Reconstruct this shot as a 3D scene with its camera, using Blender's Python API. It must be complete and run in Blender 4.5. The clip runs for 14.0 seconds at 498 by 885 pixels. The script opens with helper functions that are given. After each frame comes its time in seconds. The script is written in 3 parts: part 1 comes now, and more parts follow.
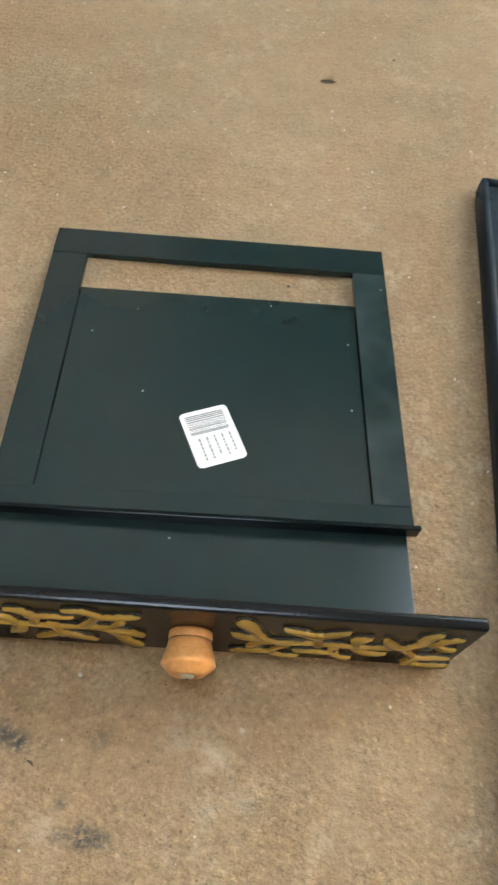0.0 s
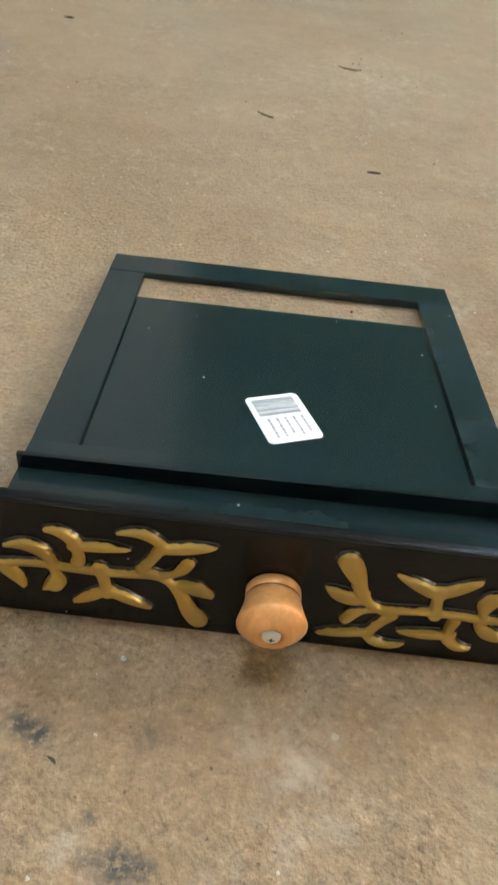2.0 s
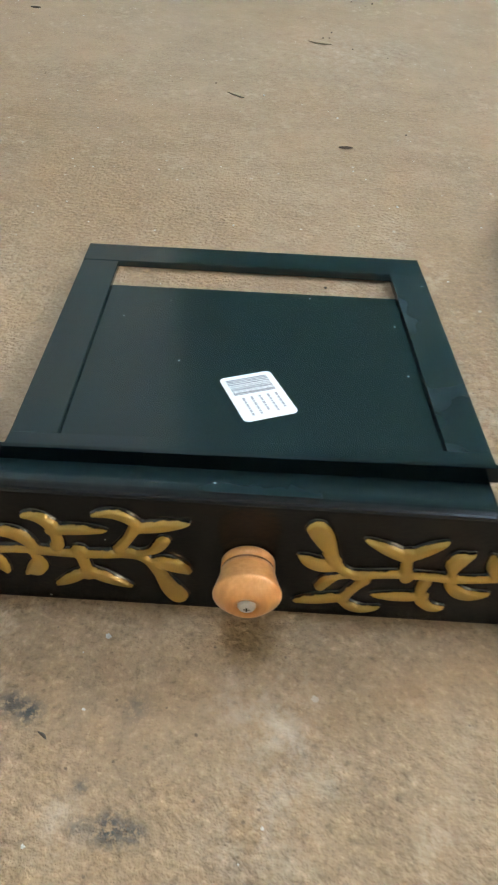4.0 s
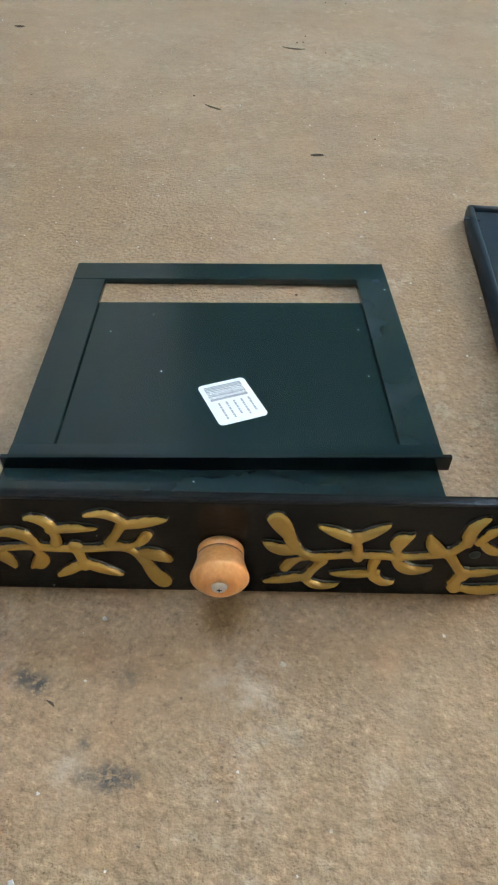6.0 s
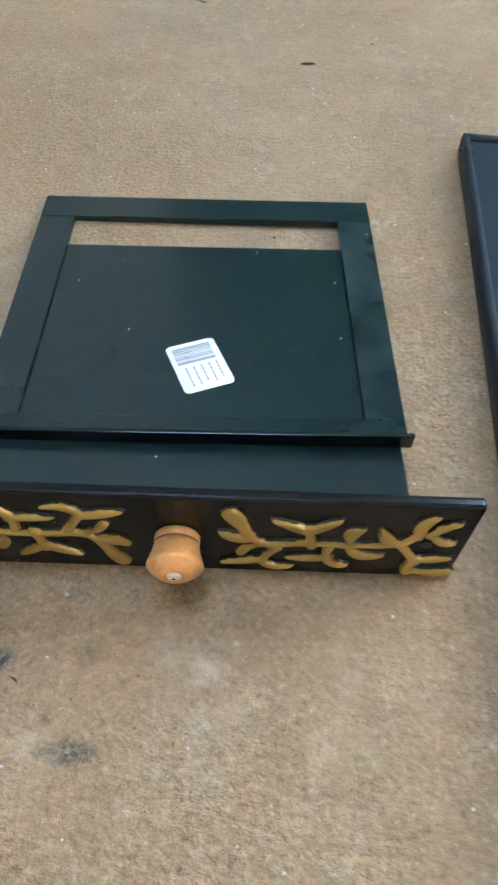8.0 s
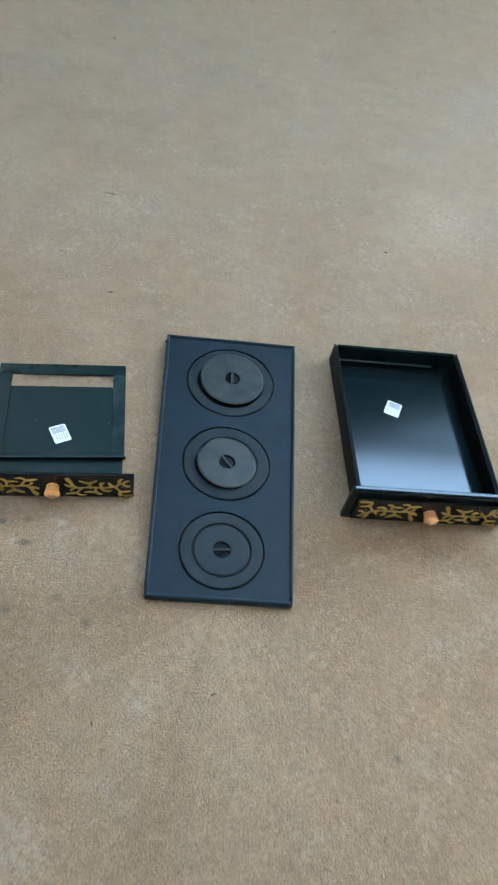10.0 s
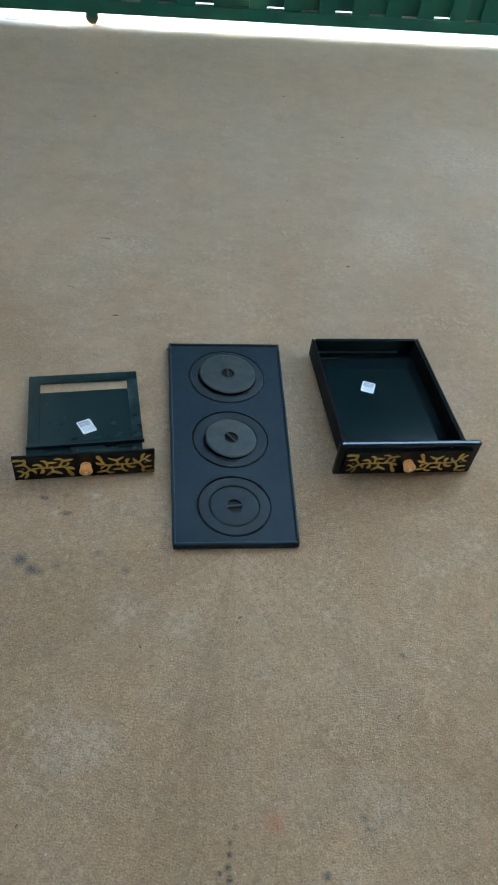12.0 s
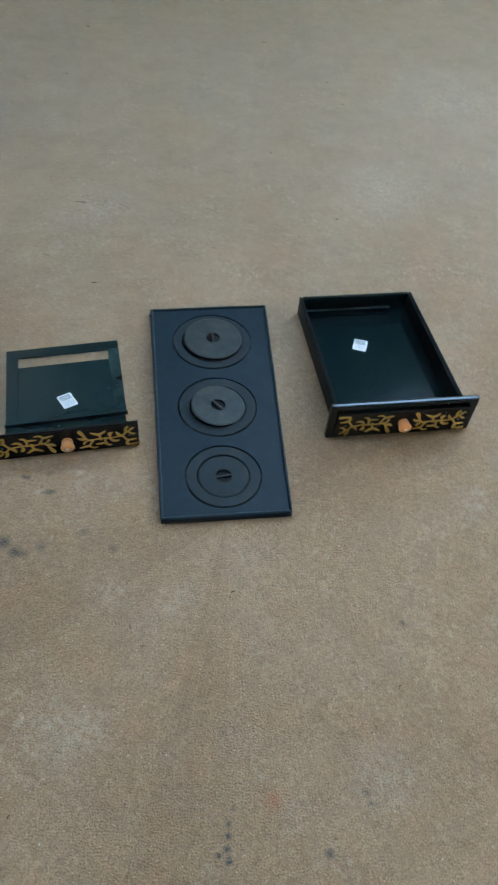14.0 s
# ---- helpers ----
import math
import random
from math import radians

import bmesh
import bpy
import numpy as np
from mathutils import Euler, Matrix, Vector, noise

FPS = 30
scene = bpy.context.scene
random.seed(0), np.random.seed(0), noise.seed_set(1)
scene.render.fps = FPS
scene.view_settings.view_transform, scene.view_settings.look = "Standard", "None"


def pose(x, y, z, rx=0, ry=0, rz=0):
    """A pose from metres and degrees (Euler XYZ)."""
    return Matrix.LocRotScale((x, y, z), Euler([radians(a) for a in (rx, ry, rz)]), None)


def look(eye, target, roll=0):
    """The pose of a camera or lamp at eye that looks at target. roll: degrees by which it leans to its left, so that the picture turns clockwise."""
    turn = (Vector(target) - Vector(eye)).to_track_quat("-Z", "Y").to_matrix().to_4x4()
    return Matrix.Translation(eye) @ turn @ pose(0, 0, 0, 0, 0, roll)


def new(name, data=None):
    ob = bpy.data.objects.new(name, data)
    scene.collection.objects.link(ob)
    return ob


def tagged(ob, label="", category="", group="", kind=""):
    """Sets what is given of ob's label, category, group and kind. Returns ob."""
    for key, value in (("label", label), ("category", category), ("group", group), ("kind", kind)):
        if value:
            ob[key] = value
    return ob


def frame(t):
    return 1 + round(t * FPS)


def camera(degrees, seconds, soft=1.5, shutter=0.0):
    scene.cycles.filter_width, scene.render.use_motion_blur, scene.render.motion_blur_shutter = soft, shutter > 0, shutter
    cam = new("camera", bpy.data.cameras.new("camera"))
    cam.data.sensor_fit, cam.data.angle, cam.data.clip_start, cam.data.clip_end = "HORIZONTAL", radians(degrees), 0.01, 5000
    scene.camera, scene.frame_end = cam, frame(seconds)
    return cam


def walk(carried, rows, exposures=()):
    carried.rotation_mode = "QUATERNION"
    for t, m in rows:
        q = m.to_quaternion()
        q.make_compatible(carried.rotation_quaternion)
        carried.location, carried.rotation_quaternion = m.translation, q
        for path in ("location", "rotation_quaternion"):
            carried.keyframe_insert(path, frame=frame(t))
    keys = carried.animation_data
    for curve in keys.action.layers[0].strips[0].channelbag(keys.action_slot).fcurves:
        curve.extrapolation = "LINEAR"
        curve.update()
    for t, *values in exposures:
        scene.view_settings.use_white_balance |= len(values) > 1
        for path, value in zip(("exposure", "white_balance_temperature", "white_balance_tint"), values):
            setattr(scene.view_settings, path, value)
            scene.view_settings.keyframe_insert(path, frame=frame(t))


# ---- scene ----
cam = camera(38.8, 14.0, soft=2.1, shutter=0.45)
PATH = [
    (0, (-0.3568, 0.1061, 0.4851), (-0.3473, 1.1408, -1.2264), 9.17),
    (0.5, (-0.3715, 0.1106, 0.472), (-0.4121, 1.1021, -1.2644), 7.30),
    (1, (-0.3826, 0.1003, 0.4856), (-0.443, 1.1128, -1.2381), 6.03),
    (1.4, (-0.3674, 0.0778, 0.4794), (-0.3918, 1.2884, -1.1128), 7.57),
    (1.5, (-0.3693, 0.0682, 0.4526), (-0.4011, 1.275, -1.1418), 6.21),
    (1.7, (-0.3862, 0.036, 0.3881), (-0.4515, 1.3331, -1.1328), 7.38),
    (1.9, (-0.3841, 0.0207, 0.3365), (-0.4879, 1.4275, -1.0813), 7.54),
    (2, (-0.383, 0.0201, 0.3297), (-0.4641, 1.4944, -1.0193), 8.08),
    (2.5, (-0.3885, 0.0123, 0.3204), (-0.5031, 1.5209, -0.9876), 6.95),
    (3, (-0.3787, 0.0103, 0.314), (-0.4638, 1.4878, -1.0313), 5.94),
    (3.5, (-0.3744, 0.0183, 0.3223), (-0.4513, 1.5057, -1.0125), 5.61),
    (4, (-0.3654, 0.0131, 0.3355), (-0.4443, 1.4546, -1.0486), 4.85),
    (4.2, (-0.3504, -0.0119, 0.3805), (-0.4553, 1.4214, -1.0104), 2.75),
    (6.3, (-0.341, -0.0192, 0.3821), (-0.4373, 1.3878, -1.0364), 1.70),
    (6.5, (-0.342, -0.0172, 0.3791), (-0.4433, 1.3498, -1.0774), 1.90),
    (7, (-0.34, 0.0113, 0.3892), (-0.3875, 1.2449, -1.1843), 4.61),
    (7.5, (-0.3419, 0.034, 0.4017), (-0.4301, 1.1779, -1.2365), 4.29),
    (8, (-0.3219, 0.0312, 0.4228), (-0.3869, 1.1996, -1.1991), 3.33),
    (8.3, (-0.3023, 0.0095, 0.5107), (-0.3074, 1.1036, -1.1642), 7.31),
    (8.4, (-0.2897, -0.0051, 0.5853), (-0.2929, 1.0556, -1.1109), 8.11),
    (8.5, (-0.2652, -0.0207, 0.6799), (-0.3004, 0.9843, -1.0489), 4.90),
    (8.6, (-0.2512, -0.0587, 0.7809), (-0.2204, 0.9754, -0.9311), 8.20),
    (8.7, (-0.2242, -0.0837, 0.9099), (-0.1024, 0.9221, -0.8146), 15.40),
    (10.8, (-0.1447, -0.8645, 1.4246), (0.1884, 0.412, -0.0785), 14.86),
    (11, (-0.1677, -0.8945, 1.4216), (0.1663, 0.3986, -0.067), 16.86),
    (11.5, (-0.2078, -0.9567, 1.4608), (0.0607, 0.3648, -0.0162), 9.96),
    (12, (-0.2037, -0.9598, 1.4574), (0.066, 0.366, -0.0156), 8.92),
    (12.5, (-0.1879, -0.9538, 1.4467), (0.0887, 0.365, -0.0313), 9.09),
    (13, (-0.1907, -0.9496, 1.4442), (0.0606, 0.3769, -0.0313), 8.94),
    (13.5, (-0.1878, -0.9395, 1.4417), (0.0446, 0.3649, -0.0564), 8.32),
    (14, (-0.1463, -0.9082, 1.4136), (0.1022, 0.3395, -0.1297), 5.99),
]
EXPOSURES = [(0.0, 6.50, 10900, 7), (1.0, 6.50, 10900, 7), (2.0, 6.52, 9700, 5), (4.2, 6.52, 8900, 4),
             (6.3, 6.42, 8400, 4), (8.0, 6.60, 7800, 3), (8.7, 6.66, 7300, 1),
             (10.8, 6.04, 6950, -3), (12.0, 5.88, 6950, -3), (14.0, 5.97, 6950, -3)]
walk(cam, [(t, look(eye, target, roll)) for t, eye, target, roll in PATH], EXPOSURES)


# ---- light ----
SUN_UP, SUN_WEST = radians(30), radians(68)
world = bpy.data.worlds.new("sky")
scene.world = world
world.use_nodes = True
wn = world.node_tree.nodes
sky = wn.new("ShaderNodeTexSky")
sky.sky_type, sky.sun_disc = "NISHITA", False
sky.sun_elevation, sky.sun_rotation = SUN_UP, -SUN_WEST
wn["Background"].inputs["Strength"].default_value = 0.15
world.node_tree.links.new(sky.outputs[0], wn["Background"].inputs["Color"])

sun = new("sun", bpy.data.lights.new("sun", "SUN"))
sun.data.energy, sun.data.angle, sun.data.color = 1.3, radians(0.5), (1.0, 0.98, 0.95)
sun.matrix_world = look((-4 * math.cos(SUN_UP) * math.sin(SUN_WEST), 4 * math.cos(SUN_UP) * math.cos(SUN_WEST), 4 * math.sin(SUN_UP)), (0, 0, 0))


# ---- materials ----
def mat(name):
    m = bpy.data.materials.new(name)
    m.use_nodes = True
    return m, m.node_tree, m.node_tree.nodes["Principled BSDF"]


def node(tree, kind, **inputs):
    n = tree.nodes.new("ShaderNode" + kind)
    for key, value in inputs.items():
        n.inputs[key.replace("_", " ")].default_value = value
    return n


def coords(tree):
    return node(tree, "TexCoord").outputs["Object"]


def noise_of(tree, scale, detail=4.0, rough=0.55, vector=None):
    n = node(tree, "TexNoise", Scale=scale, Detail=detail, Roughness=rough)
    tree.links.new(vector if vector else coords(tree), n.inputs["Vector"])
    return n.outputs["Fac"]


def ramp(tree, fac, *stops):
    r = node(tree, "ValToRGB")
    e = r.color_ramp.elements
    while len(e) < len(stops):
        e.new(0.5)
    for k, (at, col) in zip(e, stops):
        k.position, k.color = at, (*col, 1) if len(col) == 3 else col
    tree.links.new(fac, r.inputs["Fac"])
    return r.outputs["Color"]


def grey(v):
    return (v, v, v)


def mix(tree, a, b, fac, how="MIX"):
    m = tree.nodes.new("ShaderNodeMix")
    m.data_type, m.blend_type = "RGBA", how
    for sock, value in ((m.inputs[0], fac), (m.inputs[6], a), (m.inputs[7], b)):
        if hasattr(value, "is_linked"):
            tree.links.new(value, sock)
        elif isinstance(value, tuple):
            sock.default_value = (*value, 1)
        else:
            sock.default_value = value
    return m.outputs[2]


def math_of(tree, how, a, b=0.0):
    m = tree.nodes.new("ShaderNodeMath")
    m.operation = how
    for sock, value in zip(m.inputs, (a, b)):
        if hasattr(value, "is_linked"):
            tree.links.new(value, sock)
        else:
            sock.default_value = value
    return m.outputs[0]


def bump(tree, height, strength, distance, bsdf):
    b = node(tree, "Bump", Strength=strength, Distance=distance)
    tree.links.new(height, b.inputs["Height"])
    tree.links.new(b.outputs[0], bsdf.inputs["Normal"])


def specks(tree, scale, size, rare, channel=0):
    """Sparse uneven flecks: 1 inside, 0 outside."""
    warp = node(tree, "TexNoise", Scale=scale * 4, Detail=2.0)
    tree.links.new(coords(tree), warp.inputs["Vector"])
    add = node(tree, "VectorMath")
    add.operation = "MULTIPLY_ADD"
    tree.links.new(warp.outputs["Color"], add.inputs[0])
    add.inputs[1].default_value = (0.25 / scale,) * 3
    tree.links.new(coords(tree), add.inputs[2])
    v = node(tree, "TexVoronoi", Scale=scale)
    tree.links.new(add.outputs[0], v.inputs["Vector"])
    pick = node(tree, "SeparateColor")
    tree.links.new(v.outputs["Color"], pick.inputs[0])
    return math_of(tree, "MULTIPLY", math_of(tree, "LESS_THAN", v.outputs["Distance"], size), math_of(tree, "GREATER_THAN", pick.outputs[channel], rare))


def concrete():
    m, t, p = mat("worn concrete")
    pos = coords(t)
    broad = ramp(t, noise_of(t, 1.7, 6, 0.62), (0.36, (0.286, 0.180, 0.105)), (0.5, (0.322, 0.206, 0.124)), (0.64, (0.352, 0.232, 0.145)))
    # paler and greyer towards the gate: its light's sheen put into the colour
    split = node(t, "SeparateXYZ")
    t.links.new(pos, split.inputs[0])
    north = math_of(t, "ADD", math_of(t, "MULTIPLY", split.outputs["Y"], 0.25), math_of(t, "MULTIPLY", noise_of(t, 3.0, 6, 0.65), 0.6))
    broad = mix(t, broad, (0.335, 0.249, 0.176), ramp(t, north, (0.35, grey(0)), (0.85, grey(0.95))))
    blotch = ramp(t, noise_of(t, 8, 8, 0.74), (0.36, grey(0.82)), (0.50, grey(1.0)), (0.64, (1.12, 1.13, 1.14)))
    col = mix(t, broad, blotch, 0.35, "MULTIPLY")
    hue = ramp(t, noise_of(t, 30, 6, 0.7), (0.40, (0.93, 1.02, 1.02)), (0.5, grey(1.0)), (0.60, (1.07, 0.98, 0.94)))
    col = mix(t, col, hue, 0.08, "MULTIPLY")
    # uneven grain, with dark hollows of many sizes
    rough = ramp(t, math_of(t, "ADD", math_of(t, "MULTIPLY", split.outputs["Y"], 0.30), math_of(t, "MULTIPLY", noise_of(t, 4.0, 6, 0.7), 0.9)),
                 (0.48, grey(1.0)), (0.64, grey(0.6)), (0.95, grey(0.22)))
    stain = ramp(t, noise_of(t, 2.6, 8, 0.78, None), (0.40, grey(0.84)), (0.47, grey(0.98)), (0.54, grey(1.02)), (0.62, (1.10, 1.11, 1.12)))
    col = mix(t, col, stain, 0.4, "MULTIPLY")
    bare = ramp(t, noise_of(t, 14, 6, 0.7), (0.36, grey(0.62)), (0.58, grey(1.0)))
    clod = ramp(t, noise_of(t, 250, 3, 0.6), (0.25, grey(0.44)), (0.41, grey(0.90)), (0.57, grey(1.06)), (0.75, grey(1.60)))
    col = mix(t, col, clod, math_of(t, "MULTIPLY", rough, bare), "MULTIPLY")
    lump = ramp(t, noise_of(t, 62, 5, 0.66), (0.34, (0.86, 0.85, 0.84)), (0.48, grey(0.99)), (0.66, (1.14, 1.14, 1.13)))
    col = mix(t, col, lump, math_of(t, "MULTIPLY", rough, 0.8), "MULTIPLY")
    mottle = ramp(t, noise_of(t, 19, 6, 0.70), (0.36, (0.90, 0.89, 0.87)), (0.50, grey(1.0)), (0.64, (1.13, 1.13, 1.12)))
    col = mix(t, col, mottle, math_of(t, "ADD", math_of(t, "MULTIPLY", rough, 0.4), 0.25), "MULTIPLY")
    pock = ramp(t, noise_of(t, 110, 7, 0.8), (0.34, grey(0.46)), (0.43, grey(0.97)), (0.64, grey(1.20)))
    col = mix(t, col, pock, math_of(t, "MULTIPLY", rough, 0.8), "MULTIPLY")
    # pale scuffs, dragged into short streaks
    drag = node(t, "Mapping")
    drag.inputs["Rotation"].default_value = (0, 0, 0.5)
    drag.inputs["Scale"].default_value = (1.0, 0.8, 1.0)
    t.links.new(pos, drag.inputs[0])
    scuff = math_of(t, "MULTIPLY", ramp(t, noise_of(t, 60, 6, 0.75, drag.outputs[0]), (0.51, grey(0)), (0.64, grey(1))),
                    ramp(t, noise_of(t, 6.0, 5, 0.65), (0.46, grey(0)), (0.62, grey(1))))
    col = mix(t, col, (0.56, 0.44, 0.32), math_of(t, "MULTIPLY", scuff, 0.42))
    rag = noise_of(t, 75, 7, 0.72, drag.outputs[0])
    for x, y, r in ((-0.369, 0.175, 0.012), (-0.348, 0.172, 0.012), (-0.343, 0.156, 0.015), (-0.317, 0.146, 0.009), (-0.440, 0.110, 0.012), (-0.487, 0.163, 0.008),
                    (-0.27, -0.155, 0.040), (-0.145, -0.203, 0.032), (-0.37, -0.435, 0.050), (-0.31, -0.458, 0.032), (0.616, -0.005, 0.040), (0.729, 1.42, 0.14),
                    (1.25, 2.15, 0.22), (-0.327, 1.306, 0.11), (0.24, -0.60, 0.05), (-0.352, 0.12, 0.02),
                    (0.644, 0.037, 0.016), (0.759, 0.102, 0.02), (0.40, -0.294, 0.02), (0.592, -0.132, 0.012)):
        d = node(t, "VectorMath")
        d.operation = "DISTANCE"
        t.links.new(pos, d.inputs[0])
        d.inputs[1].default_value = (x, y, 0)
        near = ramp(t, math_of(t, "DIVIDE", d.outputs["Value"], r * 2), (0.05, grey(0.45)), (0.95, grey(0)))
        patch = math_of(t, "MULTIPLY", near, ramp(t, rag, (0.42, grey(0)), (0.70, grey(1))))
        col = mix(t, col, (0.60, 0.51, 0.41), patch)
    # grit and pits
    col = mix(t, col, (0.58, 0.53, 0.46), specks(t, 120.0, 0.13, 0.95))
    col = mix(t, col, (0.56, 0.50, 0.42), math_of(t, "MULTIPLY", specks(t, 70.0, 0.13, 0.95), 0.5))
    col = mix(t, col, (0.05, 0.04, 0.035), math_of(t, "MULTIPLY", specks(t, 170.0, 0.14, 0.94, 1), 0.5))
    col = mix(t, col, (0.05, 0.042, 0.036), math_of(t, "MULTIPLY", specks(t, 90.0, 0.09, 0.94, 2), 0.5))
    # oily spots on the slab
    rag = noise_of(t, 210, 4, 0.75)
    for x, y, r, deep in ((-0.478, 0.161, 0.0075, 0.8), (-0.468, 0.158, 0.0075, 0.9), (-0.417, 0.167, 0.008, 0.45), (-0.417, 0.112, 0.009, 0.9), (-0.406, 0.112, 0.006, 0.8),
                          (-0.431, 0.111, 0.006, 0.5), (-0.434, 0.128, 0.004, 0.6), (-0.509, -0.021, 0.018, 0.9), (-0.481, -0.048, 0.015, 0.9), (-0.46, -0.055, 0.012, 0.6),
                          (-0.426, -0.039, 0.012, 0.55), (-0.331, -0.007, 0.011, 0.45), (-0.263, -0.056, 0.012, 0.45), (0.356, -0.290, 0.008, 0.6), (0.116, -0.707, 0.009, 0.9),
                          (-0.058, -0.642, 0.005, 0.8), (-0.060, -0.661, 0.006, 0.9), (-0.064, -0.682, 0.007, 1.0), (-0.062, -0.700, 0.008, 1.0), (-0.080, -0.690, 0.006, 0.9),
                          (-0.046, -0.617, 0.006, 0.6), (0.203, -0.615, 0.008, 0.7), (0.208, -0.636, 0.008, 0.6)):
        d = node(t, "VectorMath")
        d.operation = "DISTANCE"
        t.links.new(pos, d.inputs[0])
        d.inputs[1].default_value = (x, y, 0)
        near = ramp(t, math_of(t, "DIVIDE", d.outputs["Value"], r * 1.45), (0.2, grey(deep)), (0.9, grey(0)))
        spot = math_of(t, "MULTIPLY", near, ramp(t, rag, (0.40, grey(0.1)), (0.52, grey(1))))
        col = mix(t, col, (0.045, 0.055, 0.058), spot)
    # rusty red stains
    for x, y, r, deep in ((0.708, -0.017, 0.014, 0.75), (0.030, -0.612, 0.016, 0.55), (0.689, -0.285, 0.055, 0.35)):
        d = node(t, "VectorMath")
        d.operation = "DISTANCE"
        t.links.new(pos, d.inputs[0])
        d.inputs[1].default_value = (x, y, 0)
        near = ramp(t, math_of(t, "DIVIDE", d.outputs["Value"], r * 1.5), (0.2, grey(deep)), (0.95, grey(0)))
        spot = math_of(t, "MULTIPLY", near, ramp(t, rag, (0.38, grey(0.2)), (0.54, grey(1))))
        col = mix(t, col, (0.42, 0.13, 0.065), spot)
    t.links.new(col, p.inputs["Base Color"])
    t.links.new(ramp(t, noise_of(t, 6, 5, 0.6), (0.3, grey(0.66)), (0.7, grey(0.82))), p.inputs["Roughness"])
    p.inputs["Specular IOR Level"].default_value = 0.25
    relief = math_of(t, "ADD", noise_of(t, 260, 3, 0.6), math_of(t, "MULTIPLY", noise_of(t, 30, 4, 0.6), 0.4))
    bump(t, math_of(t, "MULTIPLY", relief, math_of(t, "MULTIPLY", rough, bare)), 0.95, 0.0050, p)
    return m


def enamel(name, col, rough, smear=0.12, flake=0.0):
    """Painted sheet metal with handling smears and dust."""
    m, t, p = mat(name)
    c = mix(t, tuple(v * 0.85 for v in col), tuple(v * 1.2 for v in col), noise_of(t, 14, 5, 0.6))
    if flake:
        haze = ramp(t, noise_of(t, 18, 2, 0.5), (0.40, grey(0)), (0.70, grey(flake)))
        c = mix(t, c, (0.085, 0.115, 0.125), haze)
    c = mix(t, c, (0.45, 0.46, 0.46), math_of(t, "MULTIPLY", specks(t, 60.0, 0.055, 0.89), 0.85))
    t.links.new(c, p.inputs["Base Color"])
    r = ramp(t, noise_of(t, 9, 3, 0.5), (0.35, grey(rough)), (0.72, grey(rough + smear)))
    t.links.new(r, p.inputs["Roughness"])
    p.inputs["Specular IOR Level"].default_value = 0.5
    return m


def iron(name, dark=(0.0052, 0.0145, 0.0225), light=(0.0092, 0.0220, 0.0320)):
    m, t, p = mat(name)
    c = ramp(t, noise_of(t, 25, 6, 0.65), (0.3, dark), (0.7, light))
    t.links.new(c, p.inputs["Base Color"])
    p.inputs["Specular IOR Level"].default_value = 0.26
    t.links.new(ramp(t, noise_of(t, 12, 5, 0.6), (0.3, grey(0.44)), (0.7, grey(0.56))), p.inputs["Roughness"])
    bump(t, noise_of(t, 900, 3, 0.6), 0.35, 0.0012, p)
    return m


def bare_iron():
    m, t, p = mat("burnished cast iron")
    c = ramp(t, noise_of(t, 16, 7, 0.75), (0.36, (0.019, 0.025, 0.025)), (0.66, (0.044, 0.051, 0.048)))
    c = mix(t, c, (0.062, 0.055, 0.046), ramp(t, noise_of(t, 26, 6, 0.75), (0.52, grey(0)), (0.64, grey(0.7))))
    t.links.new(c, p.inputs["Base Color"])
    p.inputs["Metallic"].default_value = 0.35
    t.links.new(ramp(t, noise_of(t, 18, 5, 0.6), (0.3, grey(0.42)), (0.7, grey(0.58))), p.inputs["Roughness"])
    bump(t, noise_of(t, 500, 3, 0.6), 0.25, 0.0012, p)
    return m


def gilt():
    """Gold paint brushed over the tops of a black gloss relief; the sides stay black."""
    m, t, p = mat("gold paint on black casting")
    edge = node(t, "Attribute")
    edge.attribute_name = "edge"
    wobble = math_of(t, "MULTIPLY", math_of(t, "SUBTRACT", noise_of(t, 160, 4, 0.6), 0.5), 1.5)
    sides = ramp(t, math_of(t, "ADD", math_of(t, "ADD", edge.outputs["Fac"], wobble), 0.5), (0.30, grey(0)), (0.62, grey(1)))
    c = ramp(t, noise_of(t, 45, 5, 0.7), (0.30, (0.44, 0.256, 0.058)), (0.5, (0.47, 0.278, 0.066)), (0.75, (0.51, 0.308, 0.078)))
    t.links.new(mix(t, c, (0.006, 0.005, 0.004), sides), p.inputs["Base Color"])
    t.links.new(mix(t, grey(0.28), grey(0.0), sides), p.inputs["Metallic"])
    t.links.new(mix(t, ramp(t, noise_of(t, 60, 4, 0.6), (0.3, grey(0.20)), (0.7, grey(0.26))), grey(0.12), sides), p.inputs["Roughness"])
    p.inputs["Coat Weight"].default_value = 0.5
    p.inputs["Coat Roughness"].default_value = 0.14
    bump(t, noise_of(t, 300, 3, 0.6), 0.12, 0.0012, p)
    return m


def turned_wood():
    m, t, p = mat("varnished turned wood")
    pos = coords(t)
    mp = node(t, "Mapping")
    mp.inputs["Scale"].default_value = (1, 0.12, 1)
    t.links.new(pos, mp.inputs[0])
    c = ramp(t, noise_of(t, 260, 5, 0.65, mp.outputs[0]), (0.3, (0.68, 0.275, 0.09)), (0.7, (0.87, 0.41, 0.16)))
    t.links.new(c, p.inputs["Base Color"])
    p.inputs["Roughness"].default_value = 0.32
    p.inputs["Coat Weight"].default_value = 0.4
    p.inputs["Coat Roughness"].default_value = 0.2
    return m


